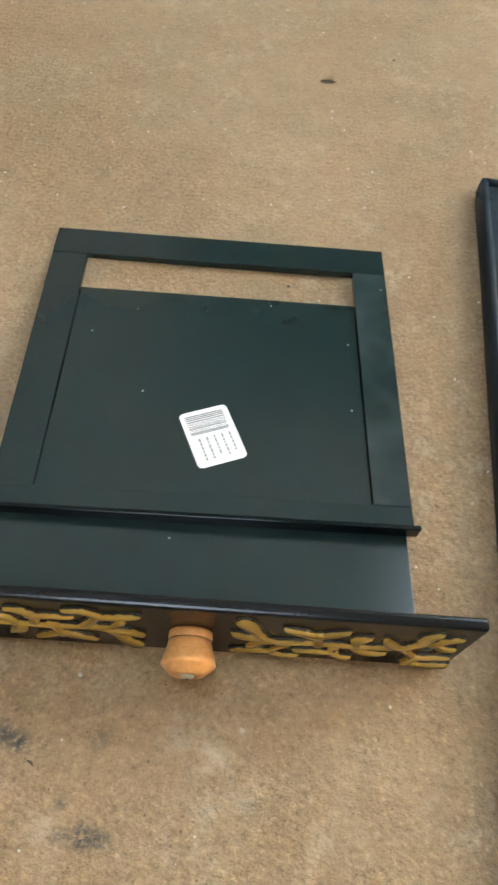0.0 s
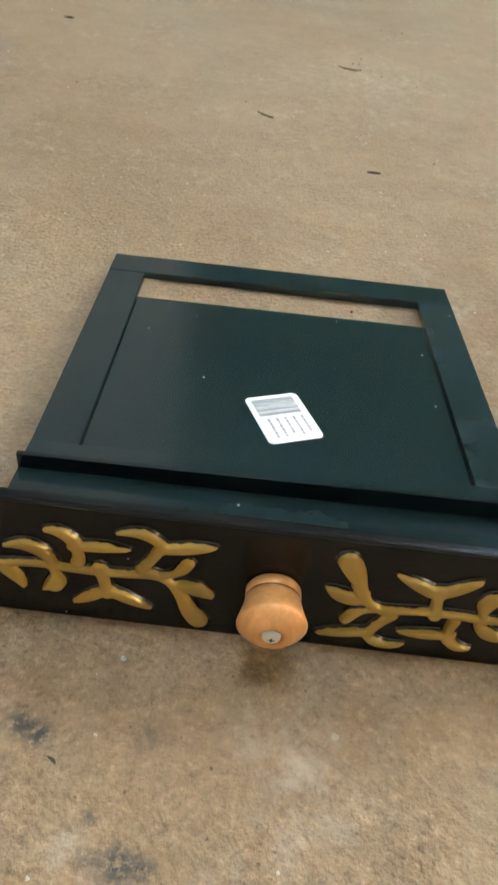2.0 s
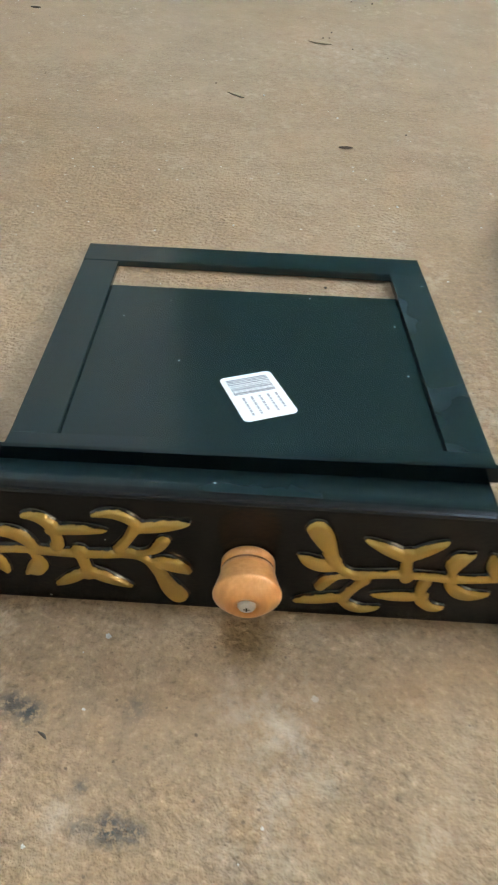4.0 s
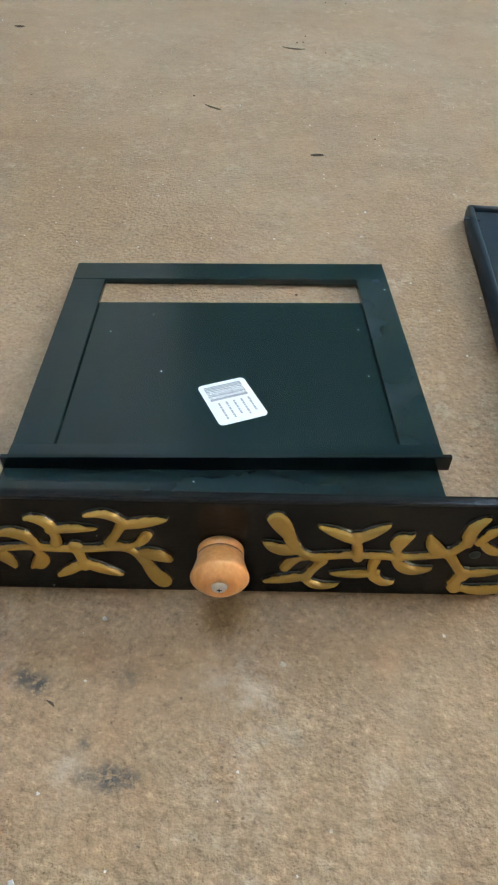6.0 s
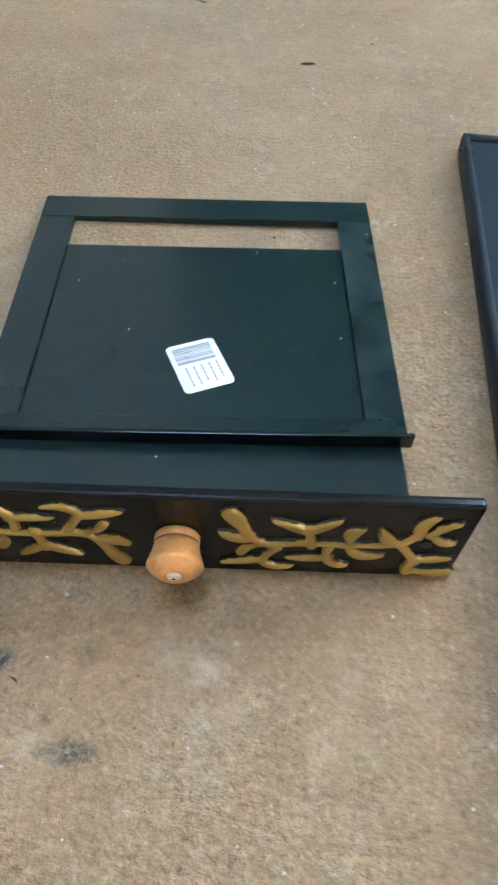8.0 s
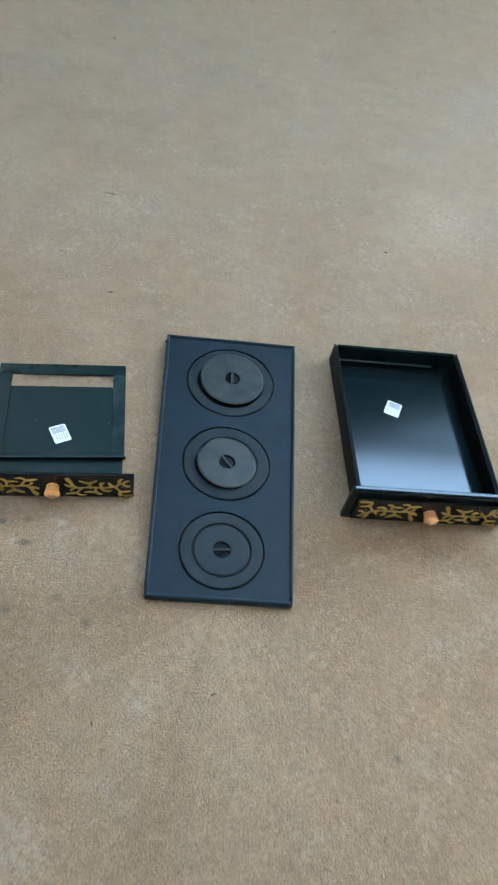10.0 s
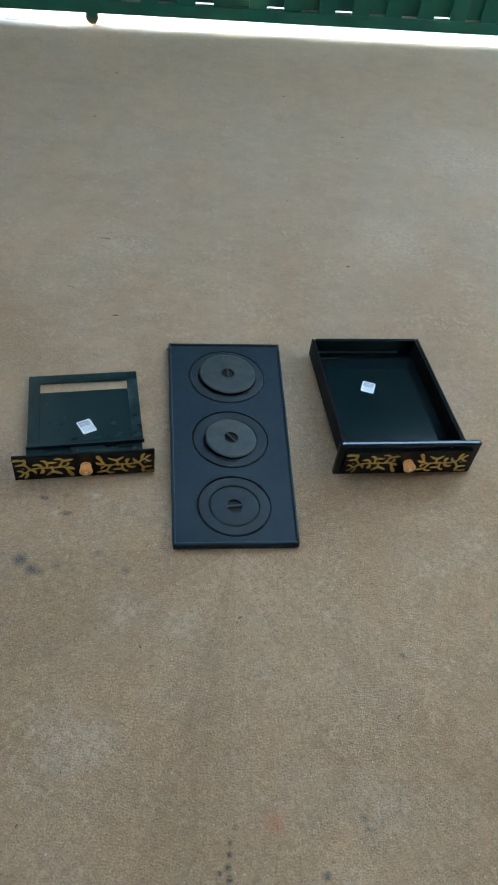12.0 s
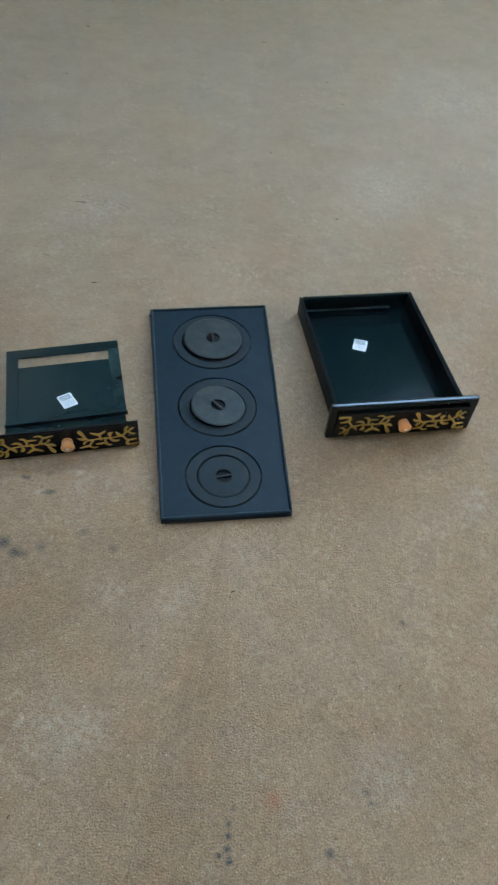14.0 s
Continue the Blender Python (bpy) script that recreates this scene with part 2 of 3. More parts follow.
def plain(name, col, rough=0.5, metal=0.0, vary=0.15, scale=30):
    m, t, p = mat(name)
    c = mix(t, tuple(v * (1 - vary) for v in col), tuple(min(1, v * (1 + vary)) for v in col), noise_of(t, scale, 5, 0.6))
    t.links.new(c, p.inputs["Base Color"])
    p.inputs["Roughness"].default_value, p.inputs["Metallic"].default_value = rough, metal
    return m


M_FLOOR = concrete()
M_TRAY = enamel("dark green-black enamel", (0.0100, 0.0220, 0.0230), 0.19, 0.015)
M_SMEARED = enamel("smeared dark enamel", (0.0100, 0.0220, 0.0230), 0.19, 0.02, 0.32)
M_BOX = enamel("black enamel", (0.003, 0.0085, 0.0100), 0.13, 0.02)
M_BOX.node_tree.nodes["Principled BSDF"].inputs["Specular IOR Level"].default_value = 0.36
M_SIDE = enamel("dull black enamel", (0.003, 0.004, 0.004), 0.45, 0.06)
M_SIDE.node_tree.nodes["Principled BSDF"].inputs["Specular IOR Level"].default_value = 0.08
M_WELD = plain("bright ground weld", (0.26, 0.29, 0.33), 0.3, 1.0, 0.3, 90)
M_CAST = enamel("black gloss casting", (0.0060, 0.0056, 0.0056), 0.20, 0.05)
M_CAST.node_tree.nodes["Principled BSDF"].inputs["Specular IOR Level"].default_value = 0.24
bump(M_CAST.node_tree, noise_of(M_CAST.node_tree, 320, 3, 0.5), 0.15, 0.0015, M_CAST.node_tree.nodes["Principled BSDF"])
M_IRON, M_LID, M_BRANCH, M_KNOB = iron("painted cast iron"), bare_iron(), gilt(), turned_wood()
M_RINGIRON = iron("worn cast iron", (0.009, 0.016, 0.020), (0.018, 0.027, 0.031))
# near-black colour stands for the shade inside joints, wells and the screw cross
M_GROOVE = plain("near-black recess shade", (0.004, 0.004, 0.005), 0.9)
M_RING = plain("dark turned groove", (0.20, 0.07, 0.02), 0.5)
M_STEEL = plain("zinc-plated steel", (0.74, 0.75, 0.76), 0.36, 1.0)
M_PAPER = plain("white label paper", (0.80, 0.80, 0.80), 0.55, 0, 0.03)
M_INK = plain("grey print", (0.22, 0.22, 0.24), 0.6)
M_INKPALE = plain("pale grey print", (0.32, 0.32, 0.34), 0.6)
M_GATE = plain("dark green gate paint", (0.003, 0.082, 0.055), 0.36, 0, 0.35, 12)
M_DUST = plain("pink-grey dust", (0.22, 0.15, 0.12), 0.9, 0, 0.3, 40)
M_RUST = plain("rusty wheel steel", (0.12, 0.075, 0.05), 0.7, 0, 0.4, 60)
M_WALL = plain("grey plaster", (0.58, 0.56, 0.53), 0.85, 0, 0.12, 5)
# darker than the gate wall, to cut bounce from walls added out of view
M_UNSEEN_WALL = plain("dark plaster of unseen walls", (0.30, 0.28, 0.25), 0.9, 0, 0.15, 4)
M_ROOF = plain("dark roof sheet", (0.05, 0.05, 0.05), 0.8, 0, 0.2, 4)
M_GROUND = plain("worn grey yard", (0.10, 0.11, 0.122), 0.9, 0, 0.2, 3)
M_TWIG = plain("dry brown leaf litter", (0.07, 0.05, 0.035), 0.8, 0, 0.4, 80)
M_STALK = plain("dry stalk", (0.15, 0.115, 0.08), 0.8, 0, 0.4, 80)
M_STONE = plain("pale grit", (0.52, 0.50, 0.46), 0.8, 0, 0.3, 200)


# ---- mesh helpers ----
def mesh_of(name, bm, material, smooth=False):
    bmesh.ops.recalc_face_normals(bm, faces=bm.faces)
    me = bpy.data.meshes.new(name)
    bm.to_mesh(me)
    bm.free()
    me.materials.append(material)
    if smooth:
        me.polygons.foreach_set("use_smooth", [True] * len(me.polygons))
    return me


def part(name, bm, material, parent=None, label="", m=None, smooth=False):
    ob = new(name, mesh_of(name, bm, material, smooth))
    ob.parent = parent
    if m is not None:
        ob.matrix_basis = m
    return tagged(ob, label)


def thing(name, label, category, m, group=""):
    ob = new(name)
    ob.empty_display_size = 0.05
    ob.matrix_basis = m
    return tagged(ob, label, category, group)


def block(x0, x1, y0, y1, z0, z1, bevel=0.0, bm=None, segs=2):
    bm = bm or bmesh.new()
    r = bmesh.ops.create_cube(bm, size=1)
    for v in r["verts"]:
        v.co = Vector(((x0 + x1) / 2 + v.co.x * (x1 - x0), (y0 + y1) / 2 + v.co.y * (y1 - y0), (z0 + z1) / 2 + v.co.z * (z1 - z0)))
    if bevel:
        edges = list({e for v in r["verts"] for e in v.link_edges})
        bmesh.ops.bevel(bm, geom=edges, offset=bevel, segments=segs, affect="EDGES", profile=0.6)
    return bm


def hexa(low, high, bevel=0.0, bm=None):
    """A six-sided block from four corners below and four above, in the same order."""
    bm = bm or bmesh.new()
    a = [bm.verts.new(c) for c in low]
    b = [bm.verts.new(c) for c in high]
    faces = [bm.faces.new(a[::-1]), bm.faces.new(b)]
    for i in range(4):
        faces.append(bm.faces.new((a[i], a[(i + 1) % 4], b[(i + 1) % 4], b[i])))
    if bevel:
        bmesh.ops.bevel(bm, geom=list({e for f in faces for e in f.edges}), offset=bevel, segments=2, affect="EDGES", profile=0.6)
    return bm


def lathe(profile, steps=40, bm=None, close=True):
    """Turns (radius, height) about z."""
    bm = bm or bmesh.new()
    rings = []
    for r, z in profile:
        if r < 1e-6:
            rings.append([bm.verts.new((0, 0, z))])
        else:
            rings.append([bm.verts.new((r * math.cos(2 * math.pi * i / steps), r * math.sin(2 * math.pi * i / steps), z)) for i in range(steps)])
    for a, b in zip(rings, rings[1:]):
        for i in range(steps):
            j = (i + 1) % steps
            if len(a) == 1:
                bm.faces.new((a[0], b[i], b[j]))
            elif len(b) == 1:
                bm.faces.new((a[i], a[j], b[0]))
            else:
                bm.faces.new((a[i], a[j], b[j], b[i]))
    return bm


# ---- structure ----
def setting(name, bm, material, label=""):
    return tagged(part(name, bm, material), label, name.split("_")[0], kind="structure")


ROOF = 6.5
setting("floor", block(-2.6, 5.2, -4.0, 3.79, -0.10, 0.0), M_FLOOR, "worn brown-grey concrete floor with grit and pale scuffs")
setting("ground", block(-600, 600, -600, 600, -1.0, -0.012), M_GROUND, "grey sunlit ground outside the gate")
# three unseen walls, added to close the room and limit the light
setting("wall_west", block(-2.8, -2.6, -4.0, 3.36, -0.05, ROOF), M_UNSEEN_WALL)
setting("wall_east", block(5.2, 5.4, -4.0, 3.50, -0.05, ROOF), M_UNSEEN_WALL)
setting("wall_south", block(-2.8, 5.4, -4.2, -4.0, -0.05, ROOF), M_UNSEEN_WALL)
setting("wall_north", block(-2.8, -1.07, 3.36, 3.60, -0.05, ROOF), M_WALL, "grey plastered wall beside the gate")
# unseen wall added across the yard to block low sky at the gap
setting("wall_yard", block(-30, 30, 10.0, 10.2, -0.05, 2.6), M_UNSEEN_WALL)


def wall_over_gate(x0, x1, z0, z1):
    """Unseen wall added from gate to roof, round one high opening for light."""
    bm = block(-1.0695, 5.4, 3.52, 3.74, 3.3, z0)
    block(-1.0695, 5.4, 3.52, 3.74, z1, ROOF, bm=bm)
    block(-1.0695, x0, 3.52, 3.74, z0, z1, bm=bm)
    block(x1, 5.4, 3.52, 3.74, z0, z1, bm=bm)
    return setting("wall_over_gate", bm, M_WALL)


wall_over_gate(1.55, 4.9, 3.5, 6.2)


def ceiling_with_added_skylights(*holes):
    """Unseen roof sheets round rectangular openings (x0, x1, y0, y1) that let the sky in."""
    xs = sorted({-2.9, 5.5} | {v for h in holes for v in h[:2]})
    ys = sorted({-4.6, 3.9} | {v for h in holes for v in h[2:]})
    bm = bmesh.new()
    for a, b in zip(xs, xs[1:]):
        for c, d in zip(ys, ys[1:]):
            x, y = (a + b) / 2, (c + d) / 2
            if not any(h[0] < x < h[1] and h[2] < y < h[3] for h in holes):
                block(a, b, c, d, ROOF, ROOF + 0.1, bm=bm)
    return setting("ceiling", bm, M_ROOF)


# skylight added overhead to fill the floor and the fronts with light
ceiling_with_added_skylights((-1.7, 0.2, -0.6, 1.3))


# ---- green gate ----
def sliding_gate():
    g = thing("sliding_gate", "dark green painted metal sliding gate with upright boards", "gate", pose(-0.557, 3.519, 0, 0, 0, 5.2))
    x0, x1 = -0.512, 5.7
    part("bottom_rail", block(x0, x1, 0, 0.05, 0.057, 0.125, 0.004), M_GATE, g)
    part("top_rail", block(x0, x1, 0, 0.05, 3.20, 3.2995, 0.002), M_GATE, g)
    board = mesh_of("board", block(-0.052, 0.052, 0.003, 0.018, 0.1245, 3.2005, 0.002), M_GATE)
    back = mesh_of("back_board", block(-0.1036, 0.1036, 0.036, 0.046, 0.1245, 3.2005, 0.0006), M_GATE)
    part("dust_ledge", block(x0 + 0.02, x1 - 0.02, 0.0185, 0.0355, 0.1245, 0.1275), M_DUST, g, "pinkish dust along the rail")
    n, x = 1, x0 + 0.1037
    while x < x1 - 0.05:
        ob = new("back_board" if n % 2 else "board", back if n % 2 else board)
        ob.parent = g
        ob.location = (x, 0, 0.008 if n in (11, 15, 19, 25) else 0.0)
        x += 0.104
        n += 1
    part("track", block(-0.47, x1, 0.018, 0.022, 0.0, 0.0018, 0.0003), M_RUST, g, "worn steel guide track on the floor")
    w = part("wheel", lathe([(0, -0.014), (0.034, -0.014), (0.036, -0.008), (0.031, 0), (0.036, 0.008), (0.034, 0.014), (0, 0.014)], 28), M_RUST, g,
             "rusty steel wheel", pose(0, 0.02, 0.036, 90), smooth=False)
    part("fork", block(-0.024, 0.024, -0.005, -0.001, 0.034, 0.100, 0.0015), M_GATE, g)
    return g


sliding_gate()


# ---- front castings with gilded leaves ----
# right half of the ornament, in millimetres from the plate's lower middle: foot, bend, tip, half width, 1 for a club-shaped leaf; the left half is the same, turned half round
LEAVES = [
    (47.2, 46.7, 40.3, 64.2, 33.4, 74.9, 5.6, 1), (43.7, 46.3, 34.6, 47.6, 27.3, 53.4, 4.3, 0), (52.6, 40.1, 44.4, 38.6, 40.3, 29.5, 3.4, 1),
    (54.5, 21.0, 40.5, 18.1, 28.0, 15.0, 3.4, 0), (51.8, 20.1, 60.1, 6.5, 74.1, 13.2, 2.9, 0), (80.3, 56.8, 71.9, 62.2, 57.9, 68.7, 3.6, 0),
    (80.2, 57.4, 88.4, 64.8, 97.4, 70.7, 3.4, 0), (95.9, 26.2, 82.3, 23.5, 68.3, 24.3, 3.1, 0), (93.3, 25.4, 99.0, 13.1, 108.0, 16.7, 3.1, 0),
    (106.7, 41.9, 102.9, 53.8, 106.4, 58.7, 4.9, 1), (103.1, 56.0, 108.5, 58.5, 112.6, 63.2, 2.5, 0), (105.7, 38.7, 113.2, 24.3, 128.1, 31.3, 3.8, 0),
]
END_LEAVES = [
    (132.5, 46.6, 125.8, 49.1, 121.5, 62.6, 4.3, 0), (144.8, 56.0, 141.3, 71.7, 152.0, 78.4, 4.0, 0), (150.4, 56.8, 156.5, 69.8, 166.6, 71.9, 2.9, 0),
    (152.0, 58.2, 160.1, 45.4, 168.1, 49.8, 3.0, 0), (147.8, 26.9, 158.9, 27.0, 170.7, 29.9, 3.0, 0), (143.4, 16.5, 152.6, 6.7, 171.8, 10.7, 4.3, 1),
]
STEMS = [
    (41.1, 57.1, 48.4, 40.6, 59.2, 40.8, 2.6), (57.2, 40.2, 79.1, 45.6, 106.1, 42.0, 2.5), (106.1, 42.0, 121.3, 42.4, 135.1, 46.3, 2.2),
    (135.1, 46.3, 141.3, 51.0, 145.4, 60.6, 2.7), (135.1, 46.3, 143.2, 33.6, 149.1, 23.3, 3.0), (62.6, 37.0, 57.7, 30.5, 53.5, 19.8, 2.8),
    (82.8, 40.9, 80.8, 52.8, 79.8, 60.6, 3.1), (93.5, 37.8, 91.9, 30.2, 94.9, 21.7, 3.0), (148.8, 26.7, 144.3, 19.8, 146.7, 11.1, 3.7),
]


def stroke_widths(shape, half):
    """Half widths in millimetres along a stroke, from foot to tip."""
    at = np.linspace(0, 1, 28)
    if shape == "stem":
        return half * (1.22 - 0.16 * np.sin(np.pi * at))
    if shape == "club":
        return half * (0.54 + 0.50 * np.sin(np.pi * np.clip((at - 0.25) / 1.2, 0, 1)) ** 1.4)
    swell = np.sin(np.pi * np.clip(0.18 + 0.82 * at, 0, 1)) ** 0.8
    return half * (0.24 + 0.88 * swell)


def branch_meshes(step=0.6, rise=3.1, fillet=0.5, skirt=1.3):
    """One cast branch as flat-topped relief: its stems and leaves run into one another, each a mesh of its own."""
    strokes = [("stem", "stem", p) for p in STEMS] + [("leaf", "club" if p[7] else "blade", p) for p in LEAVES + END_LEAVES]
    xs, zs = np.arange(20, 178, step), np.arange(2, 86, step)
    gx, gz = np.meshgrid(xs, zs, indexing="ij")
    def field(px, pz):
        away = []
        for _, shape, (fx, fz, bx, bz, tx, tz, half, *_rest) in strokes:
            at = np.linspace(0, 1, 28)
            cx = fx * (1 - at) ** 2 + 2 * bx * at * (1 - at) + tx * at ** 2
            cz = fz * (1 - at) ** 2 + 2 * bz * at * (1 - at) + tz * at ** 2
            w = stroke_widths(shape, half)
            away.append(np.min(np.hypot(px[..., None] - cx, pz[..., None] - cz) - w, axis=-1))
        away = np.stack(away)
        return -fillet * np.log(np.sum(np.exp(np.clip(-away / fillet, -60, 60)), axis=0)), np.argmin(away, axis=0)
    def height(d):
        s = np.clip((skirt - d) / (skirt + 1.3), 0, 1)
        return rise * (s * s * (3 - 2 * s)) + 0.9 * (1 - np.exp(np.minimum(d, 0) / 2.2)) - 0.3
    d, owner = field(gx, gz)
    high = height(d)
    slope_x, slope_z = np.gradient(high, step)
    keep = (d[:-1, :-1] + d[1:, :-1] + d[1:, 1:] + d[:-1, 1:]) / 4 < skirt + 0.3
    made = []
    for k, (name, _, _) in enumerate(strokes):
        cells = np.argwhere(keep & (owner[:-1, :-1] == k))
        if not len(cells):
            continue
        index, verts, normals, paint, faces = {}, [], [], [], []
        for i, j in cells:
            face = []
            for a, b in ((i, j), (i + 1, j), (i + 1, j + 1), (i, j + 1)):
                if (a, b) not in index:
                    index[a, b] = len(verts)
                    verts.append((gx[a, b] / 1000, -high[a, b] / 1000, gz[a, b] / 1000))
                    normals.append(Vector((-slope_x[a, b], -1, -slope_z[a, b])).normalized())
                    paint.append(d[a, b])
                face.append(index[a, b])
            faces.append(face)
        me = bpy.data.meshes.new(name)
        me.from_pydata(verts, [], faces)
        me.attributes.new("edge", "FLOAT", "POINT").data.foreach_set("value", paint)
        me.polygons.foreach_set("use_smooth", [True] * len(faces))
        me.normals_split_custom_set_from_vertices(normals)
        me.materials.append(M_BRANCH)
        made.append((name, me))
    return made


BRANCH = branch_meshes()


def casting(parent, width=0.353, height=0.088, front=0.0, foot=0.0):
    """A cast plate with two gilded leafy branches; its face is at y = front, its lower edge at z = foot."""
    c = part("front_plate", block(-width / 2, width / 2, front, front + 0.008, foot, foot + height, 0.0026, segs=3), M_CAST, parent, "black cast plate with gilded branches in relief")
    for turn in (0, 180):
        for name, me in BRANCH:
            piece = new(name, me)
            piece.parent = c
            piece.matrix_basis = pose(0, front, foot + (height if turn else 0), 0, turn, 0)
        side = -1 if turn else 1
        screw(c, (side * 0.152, front + 0.0005, foot + 0.044), 0.0034)
    return c


def screw(parent, at, r, name="screw"):
    """A cross-head screw that faces -y."""
    bm = lathe([(0, 0.0), (r, 0.0), (r * 0.95, r * 0.35), (r * 0.6, r * 0.55), (0, r * 0.6)], 20)
    s = part(name, bm, M_LID, parent, "dull steel screw", pose(*at, 90), smooth=False)
    return s


def knob(parent, at):
    """A turned wooden knob that stands out towards -y."""
    prof = [(0, 0.0), (0.0128, 0.0), (0.0136, 0.0012), (0.0137, 0.0052), (0.0133, 0.0058), (0.0127, 0.0062), (0.0128, 0.0068), (0.0135, 0.0074), (0.0139, 0.0100),
            (0.0147, 0.0136), (0.0157, 0.0172), (0.0165, 0.0200), (0.0169, 0.0214), (0.0168, 0.0224), (0.0160, 0.0236), (0.0135, 0.0259), (0.0108, 0.0281), (0.0098, 0.0287), (0.0074, 0.0291),
            (0.0052, 0.0288), (0.0048, 0.0272), (0, 0.0270)]
    k = part("knob", lathe(prof, 48), M_KNOB, parent, "turned wooden knob", pose(*at, 90) @ Matrix.Diagonal((1, 1, 0.93, 1)), smooth=True)
    part("groove", lathe([(0.0126, 0.0056), (0.0132, 0.0058), (0.0131, 0.0067), (0.0126, 0.0070)], 48), M_RING, k)
    bm = lathe([(0, 0.0268), (0.0045, 0.0268), (0.0045, 0.0285), (0.0039, 0.0297), (0.0027, 0.0304), (0.0012, 0.0307), (0, 0.0307)], 24)
    smooth = len(bm.faces)
    # raised near-black bars stand for the shaded cross slot
    for a, b in ((0.0015, 0.00035), (0.00035, 0.0015)):
        block(-a, a, -b, b, 0.0301, 0.03075, bm=bm)
    bm.faces.ensure_lookup_table()
    for f in bm.faces[smooth:]:
        f.material_index = 1
    head = part("screw", bm, M_STEEL, k, "zinc-plated cross-head screw")
    head.data.materials.append(M_GROOVE)
    return k


def sticker(parent, m, w, h, long_rows=True):
    """A paper label with a barcode block and rows of print, lying in the x-y plane."""
    bm = bmesh.new()
    r = 0.004
    rim = []
    for cx, cy, a0 in ((w / 2 - r, h / 2 - r, 0), (-w / 2 + r, h / 2 - r, 90), (-w / 2 + r, -h / 2 + r, 180), (w / 2 - r, -h / 2 + r, 270)):
        for k in range(5):
            a = radians(a0 + k * 22.5)
            rim.append((cx + r * math.cos(a), cy + r * math.sin(a)))
    low = [bm.verts.new((x, y, 0)) for x, y in rim]
    top = [bm.verts.new((x, y, 0.0003)) for x, y in rim]
    bm.faces.new(top)
    bm.faces.new(low[::-1])
    for i in range(len(rim)):
        j = (i + 1) % len(rim)
        bm.faces.new((low[i], low[j], top[j], top[i]))
    s = part("sticker", bm, M_PAPER, parent, "white paper label with a barcode", m)
    rng = random.Random(5)
    bm, y = bmesh.new(), h * 0.42
    while y > h * 0.06:
        d = rng.choice((0.0004, 0.0007, 0.0011))
        block(-w * 0.40, w * 0.38, y - d, y, 0.0003, 0.00042, bm=bm)
        y -= d + rng.choice((0.0004, 0.0006, 0.0009))
    tagged(part("barcode", bm, M_INK, s), kind="stuff")
    bm = bmesh.new()
    for k in range(5):
        x = -w * 0.30 + k * w * 0.155
        y = h * 0.0
        stop = -h * (0.36 - 0.05 * rng.random())
        while y > stop:
            d = rng.uniform(0.0015, 0.004)
            block(x, x + 0.0016, y - d, y, 0.0003, 0.00042, bm=bm)
            y -= d + 0.0008
    tagged(part("print", bm, M_INKPALE, s), kind="stuff")
    return s


# ---- ash tray with a framed slide ----
def framed_tray():
    g = thing("ash_tray", "black enamelled framed stove tray with gilded front and wooden knob", "stove tray", pose(-0.3745, 0.2295, 0, 0, 0, 4.75))
    casting(g)
    knob(g, (0.002, 0.0, 0.0448))
    # the sheet falls from the front plate to the floor; the frame lies on it, turned a little
    def sheet(v):
        return 0.0335 - 0.1015 * v
    def top(v):
        return max(0.0292 - 0.085 * (v - 0.103), 0.0045)
    c, n = math.cos(radians(0.8)), math.sin(radians(0.8))
    def turned(u, v, z):
        return (0.0005 + u * c - (v - 0.23) * n, 0.23 + u * n + (v - 0.23) * c, max(z + 0.012 * u, 0.0002))
    def slab(u0, u1, v0, v1, zlow, zhigh, bevel=0.0007, back=None, lay=turned):
        b0, b1 = back or (u0, u1)
        return hexa([lay(u0, v0, zlow(v0)), lay(u1, v0, zlow(v0)), lay(b1, v1, zlow(v1)), lay(b0, v1, zlow(v1))],
                    [lay(u0, v0, zhigh(v0)), lay(u1, v0, zhigh(v0)), lay(b1, v1, zhigh(v1)), lay(b0, v1, zhigh(v1))], bevel)
    part("base_sheet", slab(-0.150, 0.150, 0.0085, 0.312, lambda v: max(sheet(v) - 0.0025, 0.0), sheet, lay=lambda u, v, z: (u, v, z)), M_TRAY, g)
    inner = lambda v: top(v) - 0.0032
    low = lambda v: max(top(v) - 0.0055, 0.0002)
    part("panel", slab(-0.1213, 0.1229, 0.1037, 0.3120, lambda v: max(inner(v) - 0.003, 0.001), inner, 0.0005), M_TRAY, g)
    # a folded lip stands up along the front rail
    f = part("frame", slab(-0.1510, 0.1510, 0.0852, 0.1034, lambda v: 0.0245, lambda v: 0.0292 + (0.1034 - v) * 0.15, 0.0003), M_TRAY, g, "dark enamelled frame with an open slot")
    part("rail", slab(-0.1512, -0.1216, 0.1036, 0.3535, low, lambda v: top(v) - 0.0005, back=(-0.1536, -0.1216)), M_TRAY, f)
    part("rail", slab(0.1232, 0.1512, 0.1036, 0.3535, low, top, 0.0003, back=(0.1232, 0.1536)), M_SMEARED, f)
    part("back_rail", slab(-0.1536, 0.1536, 0.3537, 0.387, lambda v: 0.0002, top, 0.0003), M_TRAY, f)
    part("lip", slab(-0.1528, 0.1540, 0.0818, 0.0850, lambda v: 0.0250, lambda v: 0.0376, 0.0004), M_BOX, f)
    sticker(g, pose(*turned(0.0035, 0.158, inner(0.158) + 0.0003), math.degrees(math.atan(-0.085)), -0.7, 0) @ pose(0, 0, 0, 0, 0, 22.5), 0.039, 0.053)
    return g


framed_tray()


